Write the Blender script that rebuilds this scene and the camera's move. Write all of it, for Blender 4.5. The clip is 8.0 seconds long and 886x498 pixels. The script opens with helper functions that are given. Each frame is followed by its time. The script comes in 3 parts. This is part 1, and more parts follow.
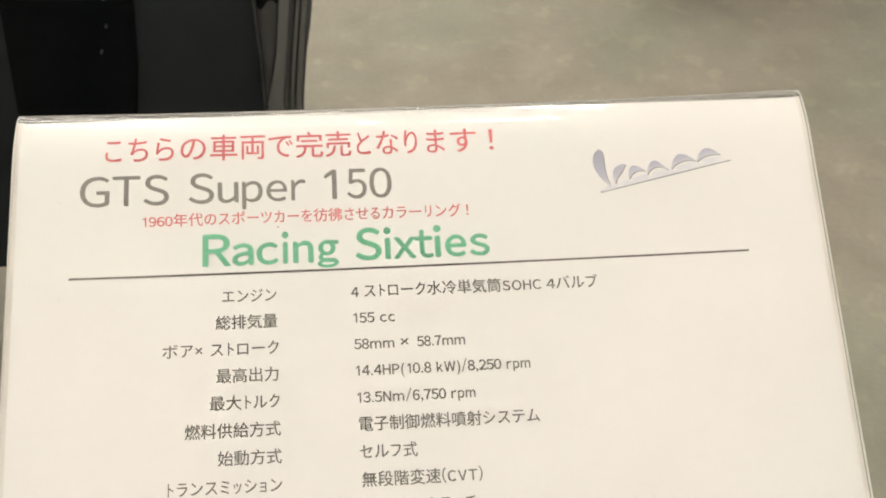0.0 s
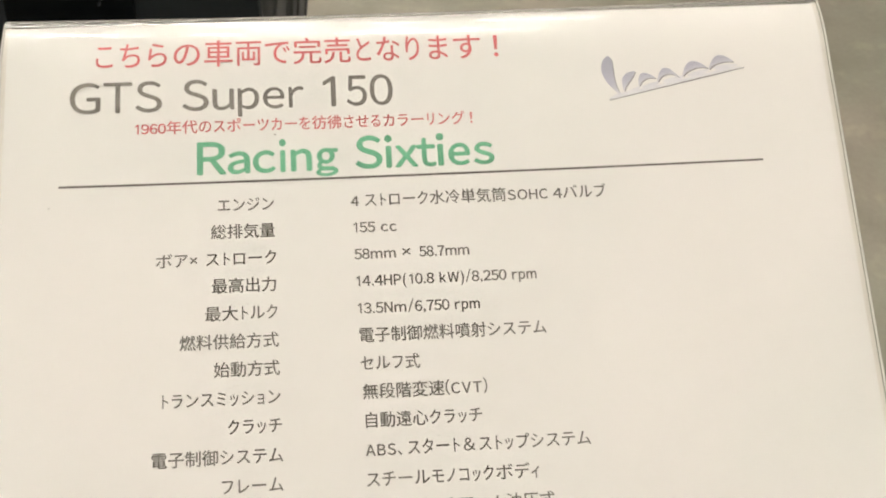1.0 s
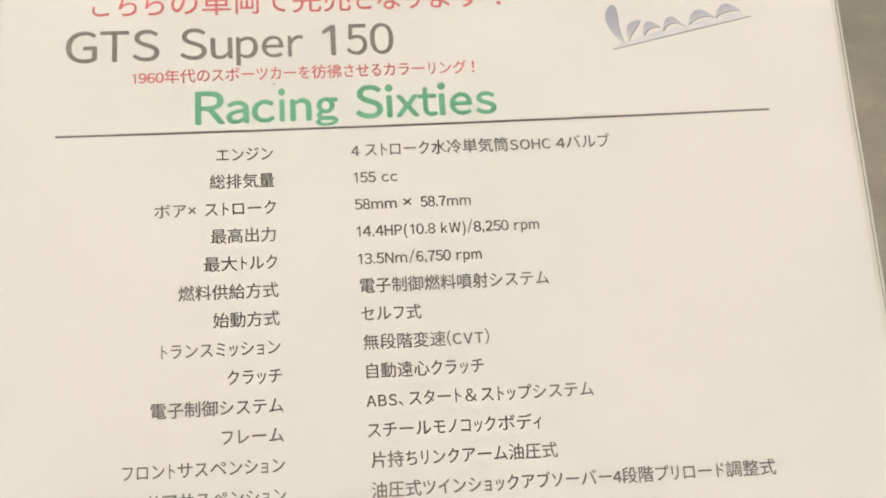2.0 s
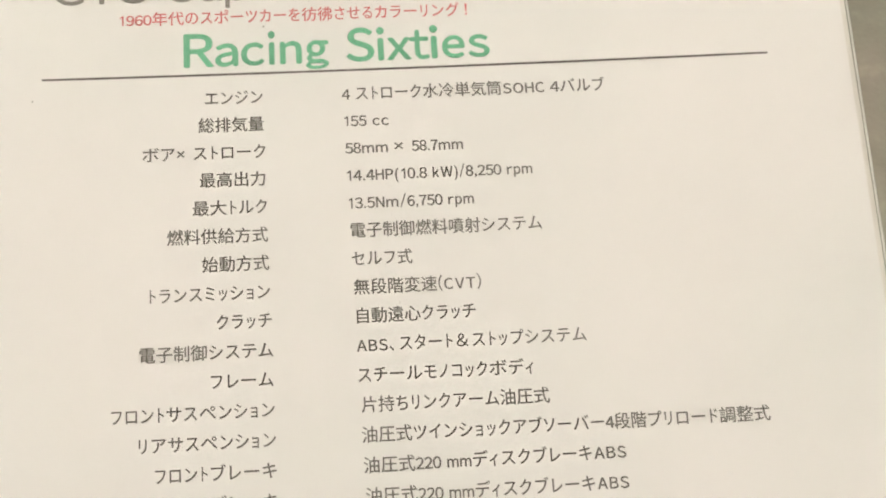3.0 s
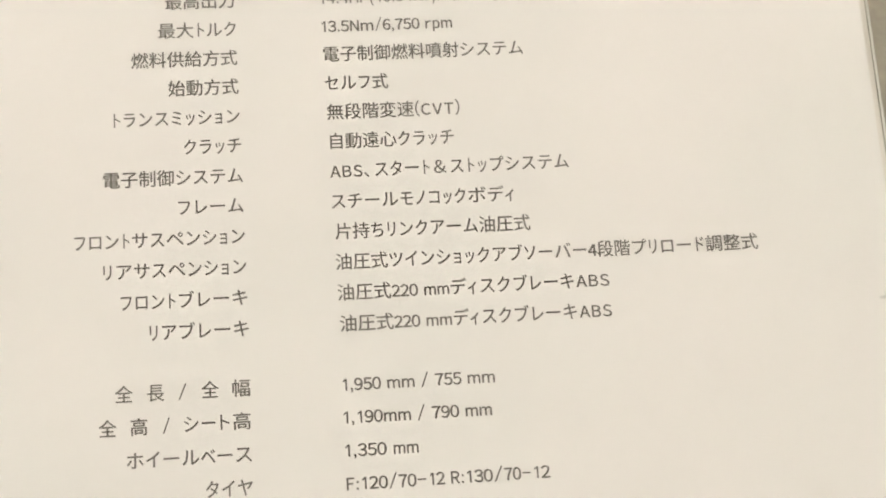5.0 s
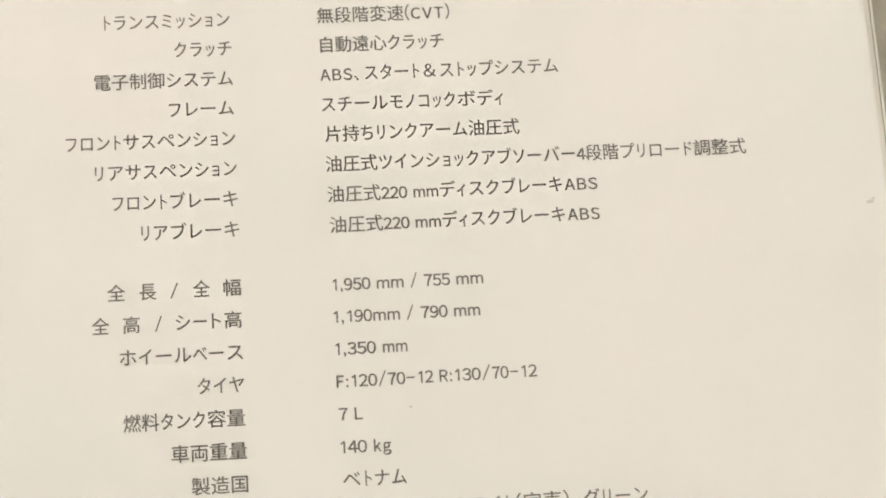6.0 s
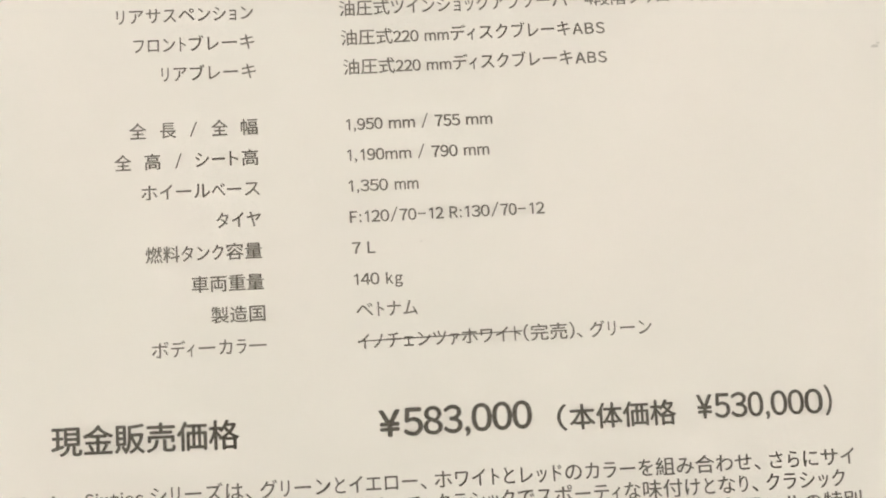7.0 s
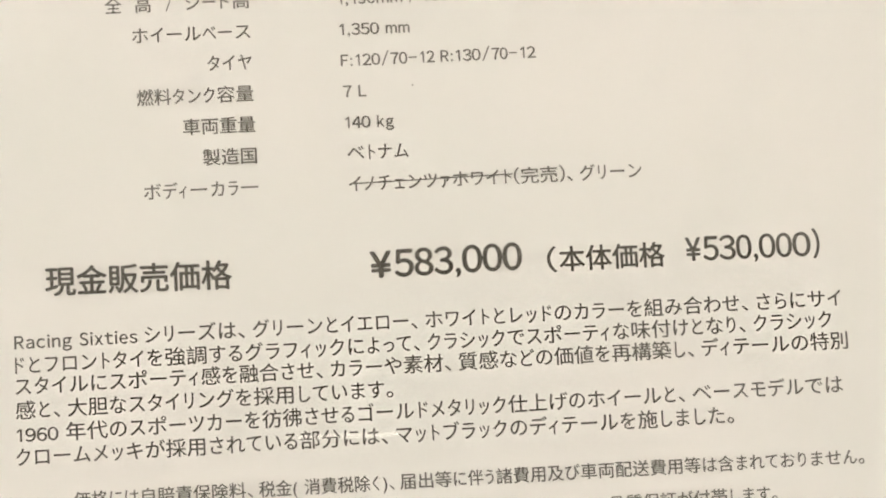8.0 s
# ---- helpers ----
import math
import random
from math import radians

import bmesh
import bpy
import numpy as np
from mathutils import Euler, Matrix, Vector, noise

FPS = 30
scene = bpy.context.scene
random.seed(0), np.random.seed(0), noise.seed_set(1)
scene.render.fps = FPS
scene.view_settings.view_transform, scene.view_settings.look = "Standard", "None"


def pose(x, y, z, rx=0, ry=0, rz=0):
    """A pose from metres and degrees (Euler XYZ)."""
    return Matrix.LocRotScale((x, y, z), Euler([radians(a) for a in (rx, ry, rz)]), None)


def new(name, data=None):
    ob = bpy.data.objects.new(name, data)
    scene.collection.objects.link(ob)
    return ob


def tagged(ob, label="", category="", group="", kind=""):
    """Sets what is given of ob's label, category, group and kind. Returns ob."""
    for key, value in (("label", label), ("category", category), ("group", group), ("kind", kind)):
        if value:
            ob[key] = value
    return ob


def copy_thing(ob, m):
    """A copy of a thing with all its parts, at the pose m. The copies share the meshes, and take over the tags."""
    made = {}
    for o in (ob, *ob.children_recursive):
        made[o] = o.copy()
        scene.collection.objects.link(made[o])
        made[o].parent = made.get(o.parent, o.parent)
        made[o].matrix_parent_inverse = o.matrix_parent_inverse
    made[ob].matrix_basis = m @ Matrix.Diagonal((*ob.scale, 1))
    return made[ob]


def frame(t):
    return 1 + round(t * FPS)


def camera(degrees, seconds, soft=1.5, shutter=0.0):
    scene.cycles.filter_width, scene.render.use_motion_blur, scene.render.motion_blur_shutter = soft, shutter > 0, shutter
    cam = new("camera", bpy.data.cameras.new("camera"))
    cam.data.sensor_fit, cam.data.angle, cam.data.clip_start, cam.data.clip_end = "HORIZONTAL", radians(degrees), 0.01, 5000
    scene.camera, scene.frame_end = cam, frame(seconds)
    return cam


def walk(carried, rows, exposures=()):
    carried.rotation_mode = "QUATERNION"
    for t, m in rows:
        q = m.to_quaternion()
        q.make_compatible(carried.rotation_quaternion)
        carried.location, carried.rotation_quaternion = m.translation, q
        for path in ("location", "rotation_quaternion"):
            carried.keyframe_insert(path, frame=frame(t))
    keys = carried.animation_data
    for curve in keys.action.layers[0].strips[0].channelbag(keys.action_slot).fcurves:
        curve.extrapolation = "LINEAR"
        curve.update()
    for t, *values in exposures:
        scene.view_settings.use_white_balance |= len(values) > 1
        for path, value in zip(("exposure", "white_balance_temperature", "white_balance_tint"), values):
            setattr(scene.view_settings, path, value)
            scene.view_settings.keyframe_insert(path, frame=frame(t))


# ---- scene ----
# the camera and its way down the sheet; the rows are millimetres and degrees in the sheet's own frame
SHEET = pose(-0.093, 0.0, 0.67, 28, 0, 0)
cam = camera(47.0, 8.0, soft=1.9)
cam.data.dof.use_dof = True
cam.data.dof.focus_distance = 0.245
cam.data.dof.aperture_fstop = 64.0
ROWS = [
    (0.0, 76.53, -64.77, 256.56, 15.143, -3.269, -3.512),
    (0.5, 73.56, -74.12, 248.56, 14.444, -3.230, -3.542),
    (1.0, 76.37, -79.13, 243.65, 13.849, -3.081, -3.546),
    (1.5, 76.15, -81.78, 240.25, 13.094, -3.015, -3.530),
    (1.7, 75.78, -83.73, 239.66, 13.002, -2.994, -3.544),
    (2.8, 81.54, -87.78, 237.19, 11.335, -2.472, -3.393),
    (3.0, 80.24, -91.93, 235.14, 11.252, -2.492, -3.424),
    (3.5, 79.33, -97.48, 234.25, 10.711, -2.698, -3.430),
    (4.0, 78.22, -105.03, 229.18, 10.020, -2.843, -3.447),
    (4.5, 80.99, -114.48, 225.59, 10.271, -3.003, -3.564),
    (4.7, 81.04, -117.79, 223.74, 10.084, -3.088, -3.649),
    (5.8, 84.81, -131.13, 219.65, 7.284, -2.926, -3.435),
    (6.0, 84.05, -135.25, 221.07, 7.262, -2.922, -3.471),
    (6.5, 83.52, -150.30, 223.18, 6.683, -2.438, -3.455),
    (7.0, 85.36, -164.70, 224.57, 5.535, -1.550, -3.273),
    (7.5, 84.65, -181.13, 223.56, 4.519, -1.664, -3.272),
    (8.0, 85.66, -190.05, 223.73, 3.170, -1.631, -3.232),
]
EXPOSURES = [(0.0, 0.13), (0.5, 0.03), (1.0, 0.02), (1.5, 0.02), (3.0, 0.01), (4.0, -0.03), (4.5, 0.0), (6.0, 0.03), (6.5, 0.01), (7.0, 0.02), (7.5, -0.02), (8.0, 0.06)]
walk(cam, [(t, SHEET @ pose(x / 1000, y / 1000, z / 1000, rx, ry, rz)) for t, x, y, z, rx, ry, rz in ROWS], EXPOSURES)

# ---- world and light: a closed showroom lit by ceiling tubes ----
world = bpy.data.worlds.new("world")
world.use_nodes = True
world.node_tree.nodes["Background"].inputs[0].default_value = (1.0, 0.93, 0.82, 1)
world.node_tree.nodes["Background"].inputs[1].default_value = 0.02
scene.world = world
CEILING = 2.75
TUBE_STRENGTH = 161.0


# ---- materials ----
def material(name, color, rough=0.5, metal=0.0):
    m = bpy.data.materials.new(name)
    m.use_nodes = True
    b = m.node_tree.nodes["Principled BSDF"]
    b.inputs["Base Color"].default_value = (*color, 1)
    b.inputs["Roughness"].default_value = rough
    b.inputs["Metallic"].default_value = metal
    return m


def noisy(m, c1, c2, scale, detail=6.0, low=0.35, high=0.65, bump=0.0, bump_scale=None, rough=None, fine=None):
    """Mixes two colours by noise at two scales, with a fine relief."""
    nt = m.node_tree
    b = nt.nodes["Principled BSDF"]
    co = nt.nodes.new("ShaderNodeTexCoord")
    n1 = nt.nodes.new("ShaderNodeTexNoise")
    n1.inputs["Scale"].default_value, n1.inputs["Detail"].default_value = scale, detail
    nt.links.new(co.outputs["Object"], n1.inputs["Vector"])
    ramp = nt.nodes.new("ShaderNodeValToRGB")
    ramp.color_ramp.elements[0].position, ramp.color_ramp.elements[1].position = low, high
    ramp.color_ramp.elements[0].color, ramp.color_ramp.elements[1].color = (*c1, 1), (*c2, 1)
    nt.links.new(n1.outputs["Fac"], ramp.inputs["Fac"])
    out = ramp.outputs["Color"]
    n2 = nt.nodes.new("ShaderNodeTexNoise")
    n2.inputs["Scale"].default_value, n2.inputs["Detail"].default_value = bump_scale or scale * 8, 4.0
    nt.links.new(co.outputs["Object"], n2.inputs["Vector"])
    if fine:
        mix = nt.nodes.new("ShaderNodeMix")
        mix.data_type, mix.blend_type = "RGBA", "MULTIPLY"
        r2 = nt.nodes.new("ShaderNodeValToRGB")
        r2.color_ramp.elements[0].color = (1 - fine, 1 - fine, 1 - fine, 1)
        r2.color_ramp.elements[0].position, r2.color_ramp.elements[1].position = 0.35, 0.65
        nt.links.new(n2.outputs["Fac"], r2.inputs["Fac"])
        mix.inputs["Factor"].default_value = 1.0
        nt.links.new(out, mix.inputs["A"])
        nt.links.new(r2.outputs["Color"], mix.inputs["B"])
        out = mix.outputs["Result"]
    nt.links.new(out, b.inputs["Base Color"])
    if bump:
        bp = nt.nodes.new("ShaderNodeBump")
        bp.inputs["Strength"].default_value, bp.inputs["Distance"].default_value = bump, 0.002
        nt.links.new(n2.outputs["Fac"], bp.inputs["Height"])
        nt.links.new(bp.outputs["Normal"], b.inputs["Normal"])
    if rough:
        mr = nt.nodes.new("ShaderNodeMapRange")
        mr.inputs["To Min"].default_value, mr.inputs["To Max"].default_value = rough
        nt.links.new(n1.outputs["Fac"], mr.inputs["Value"])
        nt.links.new(mr.outputs["Result"], b.inputs["Roughness"])
    return m


def worn_concrete():
    """Trowelled concrete: patches of greenish and brownish grey, cloudy wear, pale scuffs and fine grit."""
    m = material("worn_concrete", (0.32, 0.29, 0.235), 0.6)
    nt = m.node_tree
    b = nt.nodes["Principled BSDF"]
    co = nt.nodes.new("ShaderNodeTexCoord")

    def cloud(scale, detail, rough, low, high, first, last, warp=0.0, shift=0.0):
        place = nt.nodes.new("ShaderNodeMapping")
        place.inputs["Location"].default_value = (shift, shift * 0.7, 0)
        nt.links.new(co.outputs["Object"], place.inputs["Vector"])
        n = nt.nodes.new("ShaderNodeTexNoise")
        n.inputs["Scale"].default_value, n.inputs["Detail"].default_value = scale, detail
        n.inputs["Roughness"].default_value, n.inputs["Distortion"].default_value = rough, warp
        nt.links.new(place.outputs["Vector"], n.inputs["Vector"])
        ramp = nt.nodes.new("ShaderNodeValToRGB")
        ramp.color_ramp.elements[0].position, ramp.color_ramp.elements[1].position = low, high
        ramp.color_ramp.elements[0].color, ramp.color_ramp.elements[1].color = (*first, 1), (*last, 1)
        nt.links.new(n.outputs["Fac"], ramp.inputs["Fac"])
        return n, ramp.outputs["Color"]

    def times(a, c):
        mix = nt.nodes.new("ShaderNodeMix")
        mix.data_type, mix.blend_type = "RGBA", "MULTIPLY"
        mix.inputs["Factor"].default_value = 1.0
        nt.links.new(a, mix.inputs["A"])
        nt.links.new(c, mix.inputs["B"])
        return mix.outputs["Result"]

    _, hue = cloud(3.1, 3, 0.5, 0.38, 0.62, (0.402, 0.390, 0.314), (0.440, 0.395, 0.325), 0.6, 1.31)
    wear, cloudy = cloud(11, 4, 0.52, 0.30, 0.70, (0.79, 0.785, 0.77), (1.0, 1.0, 1.0), 0.2, 1.7)
    _, scuffs = cloud(24, 2, 0.5, 0.57, 0.70, (0.875, 0.875, 0.875), (1.0, 0.99, 0.965), 0.1, 4.1)
    grit, fine = cloud(150, 4, 0.6, 0.3, 0.7, (0.91, 0.91, 0.91), (1.0, 1.0, 1.0))
    nt.links.new(times(times(times(hue, cloudy), scuffs), fine), b.inputs["Base Color"])
    bp = nt.nodes.new("ShaderNodeBump")
    bp.inputs["Strength"].default_value, bp.inputs["Distance"].default_value = 0.06, 0.002
    nt.links.new(grit.outputs["Fac"], bp.inputs["Height"])
    nt.links.new(bp.outputs["Normal"], b.inputs["Normal"])
    mr = nt.nodes.new("ShaderNodeMapRange")
    mr.inputs["To Min"].default_value, mr.inputs["To Max"].default_value = 0.45, 0.7
    nt.links.new(wear.outputs["Fac"], mr.inputs["Value"])
    nt.links.new(mr.outputs["Result"], b.inputs["Roughness"])
    return m


PAPER = noisy(material("paper", (0.82, 0.8, 0.76), 0.75), (0.80, 0.782, 0.745), (0.84, 0.798, 0.768), 9, bump=0.04, bump_scale=1500)


def dull(m, level):
    m.node_tree.nodes["Principled BSDF"].inputs["Specular IOR Level"].default_value = level
    return m


INK = noisy(material("grey_toner", (0.05, 0.047, 0.045), 0.6), (0.064, 0.056, 0.045), (0.098, 0.086, 0.070), 900)
INK_TABLE = noisy(material("table_toner", (0.11, 0.098, 0.08), 0.6), (0.088, 0.077, 0.062), (0.130, 0.115, 0.094), 900)
INK_LIGHT = noisy(material("light_grey_toner", (0.2, 0.18, 0.16), 0.6), (0.195, 0.178, 0.155), (0.24, 0.217, 0.19), 900)
INK_RULE = noisy(material("rule_toner", (0.12, 0.105, 0.09), 0.6), (0.115, 0.1, 0.088), (0.145, 0.127, 0.11), 700)
INK_RED = noisy(material("red_toner", (0.75, 0.09, 0.09), 0.6), (0.60, 0.118, 0.122), (0.67, 0.15, 0.155), 700)
INK_GREEN = noisy(material("green_toner", (0.06, 0.42, 0.23), 0.6), (0.125, 0.43, 0.245), (0.165, 0.485, 0.29), 700)
def emblem_toner():
    """Printed lilac silver that runs from near white at the slanting foot line to a deeper tone at the top."""
    m = noisy(material("lilac_silver_toner", (0.5, 0.48, 0.56), 0.6), (0.93, 0.93, 0.93), (1.0, 1.0, 1.0), 420)
    nt = m.node_tree
    b = nt.nodes["Principled BSDF"]
    grain = b.inputs["Base Color"].links[0].from_socket
    co = nt.nodes.new("ShaderNodeTexCoord")
    height = nt.nodes.new("ShaderNodeVectorMath")
    height.operation = "DOT_PRODUCT"
    height.inputs[1].default_value = (-0.2125, 1.0, 0.0)
    nt.links.new(co.outputs["Object"], height.inputs[0])
    span = nt.nodes.new("ShaderNodeMapRange")
    span.inputs["From Min"].default_value, span.inputs["From Max"].default_value = -0.0116, -0.0016
    nt.links.new(height.outputs["Value"], span.inputs["Value"])
    ramp = nt.nodes.new("ShaderNodeValToRGB")
    ramp.color_ramp.elements[0].position, ramp.color_ramp.elements[0].color = 0.0, (0.74, 0.715, 0.735, 1)
    ramp.color_ramp.elements[1].position, ramp.color_ramp.elements[1].color = 0.95, (0.40, 0.39, 0.47, 1)
    middle = ramp.color_ramp.elements.new(0.38)
    middle.color = (0.50, 0.485, 0.565, 1)
    nt.links.new(span.outputs["Result"], ramp.inputs["Fac"])
    mix = nt.nodes.new("ShaderNodeMix")
    mix.data_type, mix.blend_type = "RGBA", "MULTIPLY"
    mix.inputs["Factor"].default_value = 1.0
    nt.links.new(ramp.outputs["Color"], mix.inputs["A"])
    nt.links.new(grain, mix.inputs["B"])
    nt.links.new(mix.outputs["Result"], b.inputs["Base Color"])
    return m


SILVER = emblem_toner()
SILVER_PALE = noisy(material("pale_lilac_toner", (0.75, 0.73, 0.76), 0.6), (0.70, 0.68, 0.71), (0.78, 0.755, 0.765), 260)
SILVER_DARK = noisy(material("dark_silver_toner", (0.3, 0.28, 0.29), 0.6), (0.25, 0.235, 0.24), (0.34, 0.32, 0.325), 300)
SMUDGE = material("faint_smudge", (0.62, 0.59, 0.56), 0.8)
DUST = material("dust", (0.3, 0.27, 0.23), 0.9)
FLOOR = worn_concrete()
WALL = noisy(material("wall_paint", (0.7, 0.68, 0.63), 0.8), (0.66, 0.64, 0.59), (0.72, 0.7, 0.65), 2.0, bump=0.1, bump_scale=200)
CEIL = noisy(material("ceiling_paint", (0.75, 0.73, 0.69), 0.9), (0.72, 0.70, 0.66), (0.77, 0.75, 0.71), 3.0, bump=0.1, bump_scale=120)
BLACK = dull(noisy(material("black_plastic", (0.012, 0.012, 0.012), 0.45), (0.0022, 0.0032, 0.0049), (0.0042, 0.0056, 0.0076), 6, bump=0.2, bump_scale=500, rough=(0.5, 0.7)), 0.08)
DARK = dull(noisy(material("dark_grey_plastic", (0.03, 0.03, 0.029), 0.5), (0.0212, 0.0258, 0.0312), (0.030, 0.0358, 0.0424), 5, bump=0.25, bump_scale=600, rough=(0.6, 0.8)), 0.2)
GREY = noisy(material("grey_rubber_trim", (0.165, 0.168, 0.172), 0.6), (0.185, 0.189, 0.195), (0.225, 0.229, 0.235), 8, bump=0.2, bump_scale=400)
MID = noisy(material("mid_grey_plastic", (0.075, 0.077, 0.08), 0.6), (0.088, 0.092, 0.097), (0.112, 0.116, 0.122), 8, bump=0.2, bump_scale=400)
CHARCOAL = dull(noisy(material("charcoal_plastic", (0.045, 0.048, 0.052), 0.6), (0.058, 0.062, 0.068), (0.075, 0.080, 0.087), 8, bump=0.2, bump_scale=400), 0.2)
RUBBER = noisy(material("tyre_rubber", (0.015, 0.015, 0.015), 0.8), (0.012, 0.012, 0.012), (0.022, 0.021, 0.02), 12, bump=0.3, bump_scale=200)
STEEL = noisy(material("brushed_steel", (0.5, 0.49, 0.47), 0.35, 1.0), (0.45, 0.44, 0.42), (0.55, 0.54, 0.52), 40, rough=(0.28, 0.45))
FIXTURE = material("white_enamel", (0.78, 0.77, 0.74), 0.35)

ACRYLIC = material("clear_acrylic", (0.985, 0.99, 0.985), 0.0)
ACRYLIC.node_tree.nodes["Principled BSDF"].inputs["Transmission Weight"].default_value = 1.0
ACRYLIC.node_tree.nodes["Principled BSDF"].inputs["IOR"].default_value = 1.49

EDGE = material("sawn_acrylic_edge", (0.86, 0.84, 0.79), 0.22)
EDGE.node_tree.nodes["Principled BSDF"].inputs["Transmission Weight"].default_value = 0.15

# cream tone in place of the paper mirrored inside the clear side edges
MIRRORED_CREAM = noisy(material("mirrored_paper_cream", (0.6, 0.56, 0.52), 0.35), (0.72, 0.675, 0.62), (0.77, 0.725, 0.67), 60)
# A white share is mixed in, standing in for light reflected in the fold.
FOLD_SHEEN = material("acrylic_with_painted_sheen", (0.985, 0.99, 0.985), 0.0)
SHEEN_NODES = FOLD_SHEEN.node_tree.nodes
SHEEN_NODES["Principled BSDF"].inputs["Transmission Weight"].default_value = 1.0
SHEEN_NODES["Principled BSDF"].inputs["IOR"].default_value = 1.49
sheen_white = SHEEN_NODES.new("ShaderNodeBsdfDiffuse")
sheen_white.inputs["Color"].default_value = (0.8, 0.78, 0.76, 1)
sheen_mix = SHEEN_NODES.new("ShaderNodeMixShader")
sheen_mix.inputs[0].default_value = 0.24
FOLD_SHEEN.node_tree.links.new(SHEEN_NODES["Principled BSDF"].outputs[0], sheen_mix.inputs[1])
FOLD_SHEEN.node_tree.links.new(sheen_white.outputs[0], sheen_mix.inputs[2])
FOLD_SHEEN.node_tree.links.new(sheen_mix.outputs[0], SHEEN_NODES["Material Output"].inputs[0])
TUBE = bpy.data.materials.new("tube_glow")
TUBE.use_nodes = True
TUBE.node_tree.nodes.clear()
_e = TUBE.node_tree.nodes.new("ShaderNodeEmission")
_e.inputs[0].default_value, _e.inputs[1].default_value = (1.0, 0.947, 0.861, 1), TUBE_STRENGTH
_o = TUBE.node_tree.nodes.new("ShaderNodeOutputMaterial")
TUBE.node_tree.links.new(_e.outputs[0], _o.inputs[0])


OPAL = bpy.data.materials.new("opal_glow")
OPAL.use_nodes = True
OPAL.node_tree.nodes["Principled BSDF"].inputs["Emission Color"].default_value = (1.0, 0.947, 0.861, 1)
OPAL.node_tree.nodes["Principled BSDF"].inputs["Emission Strength"].default_value = 12.0


DIM = bpy.data.materials.new("dim_glow")
DIM.use_nodes = True
DIM.node_tree.nodes["Principled BSDF"].inputs["Emission Color"].default_value = (1.0, 0.93, 0.85, 1)
DIM.node_tree.nodes["Principled BSDF"].inputs["Emission Strength"].default_value = 1.6


# ---- mesh helpers ----
def finish(name, bm, mat, smooth=None):
    me = bpy.data.meshes.new(name)
    bmesh.ops.recalc_face_normals(bm, faces=bm.faces)
    bm.to_mesh(me)
    bm.free()
    me.materials.append(mat)
    if smooth:
        for p in me.polygons:
            p.use_smooth = True
        me.set_sharp_from_angle(angle=radians(smooth))
    return new(name, me)


def part(name, bm, mat, parent, label="", smooth=None):
    ob = finish(name, bm, mat, smooth)
    ob.parent = parent
    return tagged(ob, label)


def box(bm, x0, x1, y0, y1, z0, z1, bevel=0.0, m=Matrix()):
    r = bmesh.ops.create_cube(bm, size=1)
    vs = r["verts"]
    bmesh.ops.transform(bm, matrix=m @ Matrix.Translation(((x0 + x1) / 2, (y0 + y1) / 2, (z0 + z1) / 2)) @ Matrix.Diagonal((x1 - x0, y1 - y0, z1 - z0, 1)), verts=vs)
    if bevel:
        es = list({e for v in vs for e in v.link_edges})
        bmesh.ops.bevel(bm, geom=es, offset=bevel, segments=2, affect="EDGES", profile=0.6)
    return bm


def cylinder(bm, r, length, m, segs=24, r2=None):
    bmesh.ops.create_cone(bm, cap_ends=True, segments=segs, radius1=r, radius2=r if r2 is None else r2, depth=length, matrix=m)
    return bm


# ---- the room ----
def slab(name, x0, x1, y0, y1, z0, z1, mat, label, cat):
    return tagged(finish(name, box(bmesh.new(), x0, x1, y0, y1, z0, z1), mat), label, cat, kind="structure")


slab("floor", -4.0, 4.0, -3.5, 4.5, -0.12, 0.0, FLOOR, "mottled grey-brown concrete showroom floor", "floor")
slab("ceiling", -4.0, 4.0, -3.5, 4.5, CEILING, CEILING + 0.12, CEIL, "plain off-white painted ceiling", "ceiling")
slab("wall_north", -4.15, 4.15, 4.5, 4.65, -0.12, CEILING + 0.12, WALL, "plain off-white painted wall", "wall")
slab("wall_south", -4.15, 4.15, -3.65, -3.5, -0.12, CEILING + 0.12, WALL, "plain off-white painted wall", "wall")
slab("wall_west", -4.15, -4.0, -3.5, 4.5, -0.12, CEILING + 0.12, WALL, "plain off-white painted wall", "wall")
slab("wall_east", 4.0, 4.15, -3.5, 4.5, -0.12, CEILING + 0.12, WALL, "plain off-white painted wall", "wall")


# ---- ceiling lights ----
LAMP_TURN = -11.0      # the rows of lamps run a little askew to the stand


def ceiling_light(x, y):
    light = tagged(new("ceiling_light"), "slim white ceiling batten with one warm fluorescent tube", "ceiling light", "ceiling lights")
    light.matrix_world = pose(x, y, CEILING, 0, 0, LAMP_TURN)
    part("housing", box(bmesh.new(), -0.78, 0.78, -0.028, 0.028, -0.05, 0.0, 0.006), FIXTURE, light)
    for end in (-1, 1):
        part("end_cap", box(bmesh.new(), end * 0.762 - 0.012, end * 0.762 + 0.012, -0.02, 0.02, -0.07, -0.05, 0.004), FIXTURE, light)
    bm = bmesh.new()
    cylinder(bm, 0.006, 1.5, pose(0, 0, -0.0503, 0, 90, 0), 20)
    part("tube", bm, TUBE, light, "glowing warm tube half sunk in the batten", smooth=40)
    return light


first_light = ceiling_light(-0.304, 0.82)
for lx, ly in ((-1.85, 1.12), (-0.17, 1.18), (-1.72, 1.48), (2.35, 0.16), (-0.1, -2.75), (-2.55, -2.28), (2.1, -3.15)):
    copy_thing(first_light, pose(lx, ly, CEILING, 0, 0, LAMP_TURN))


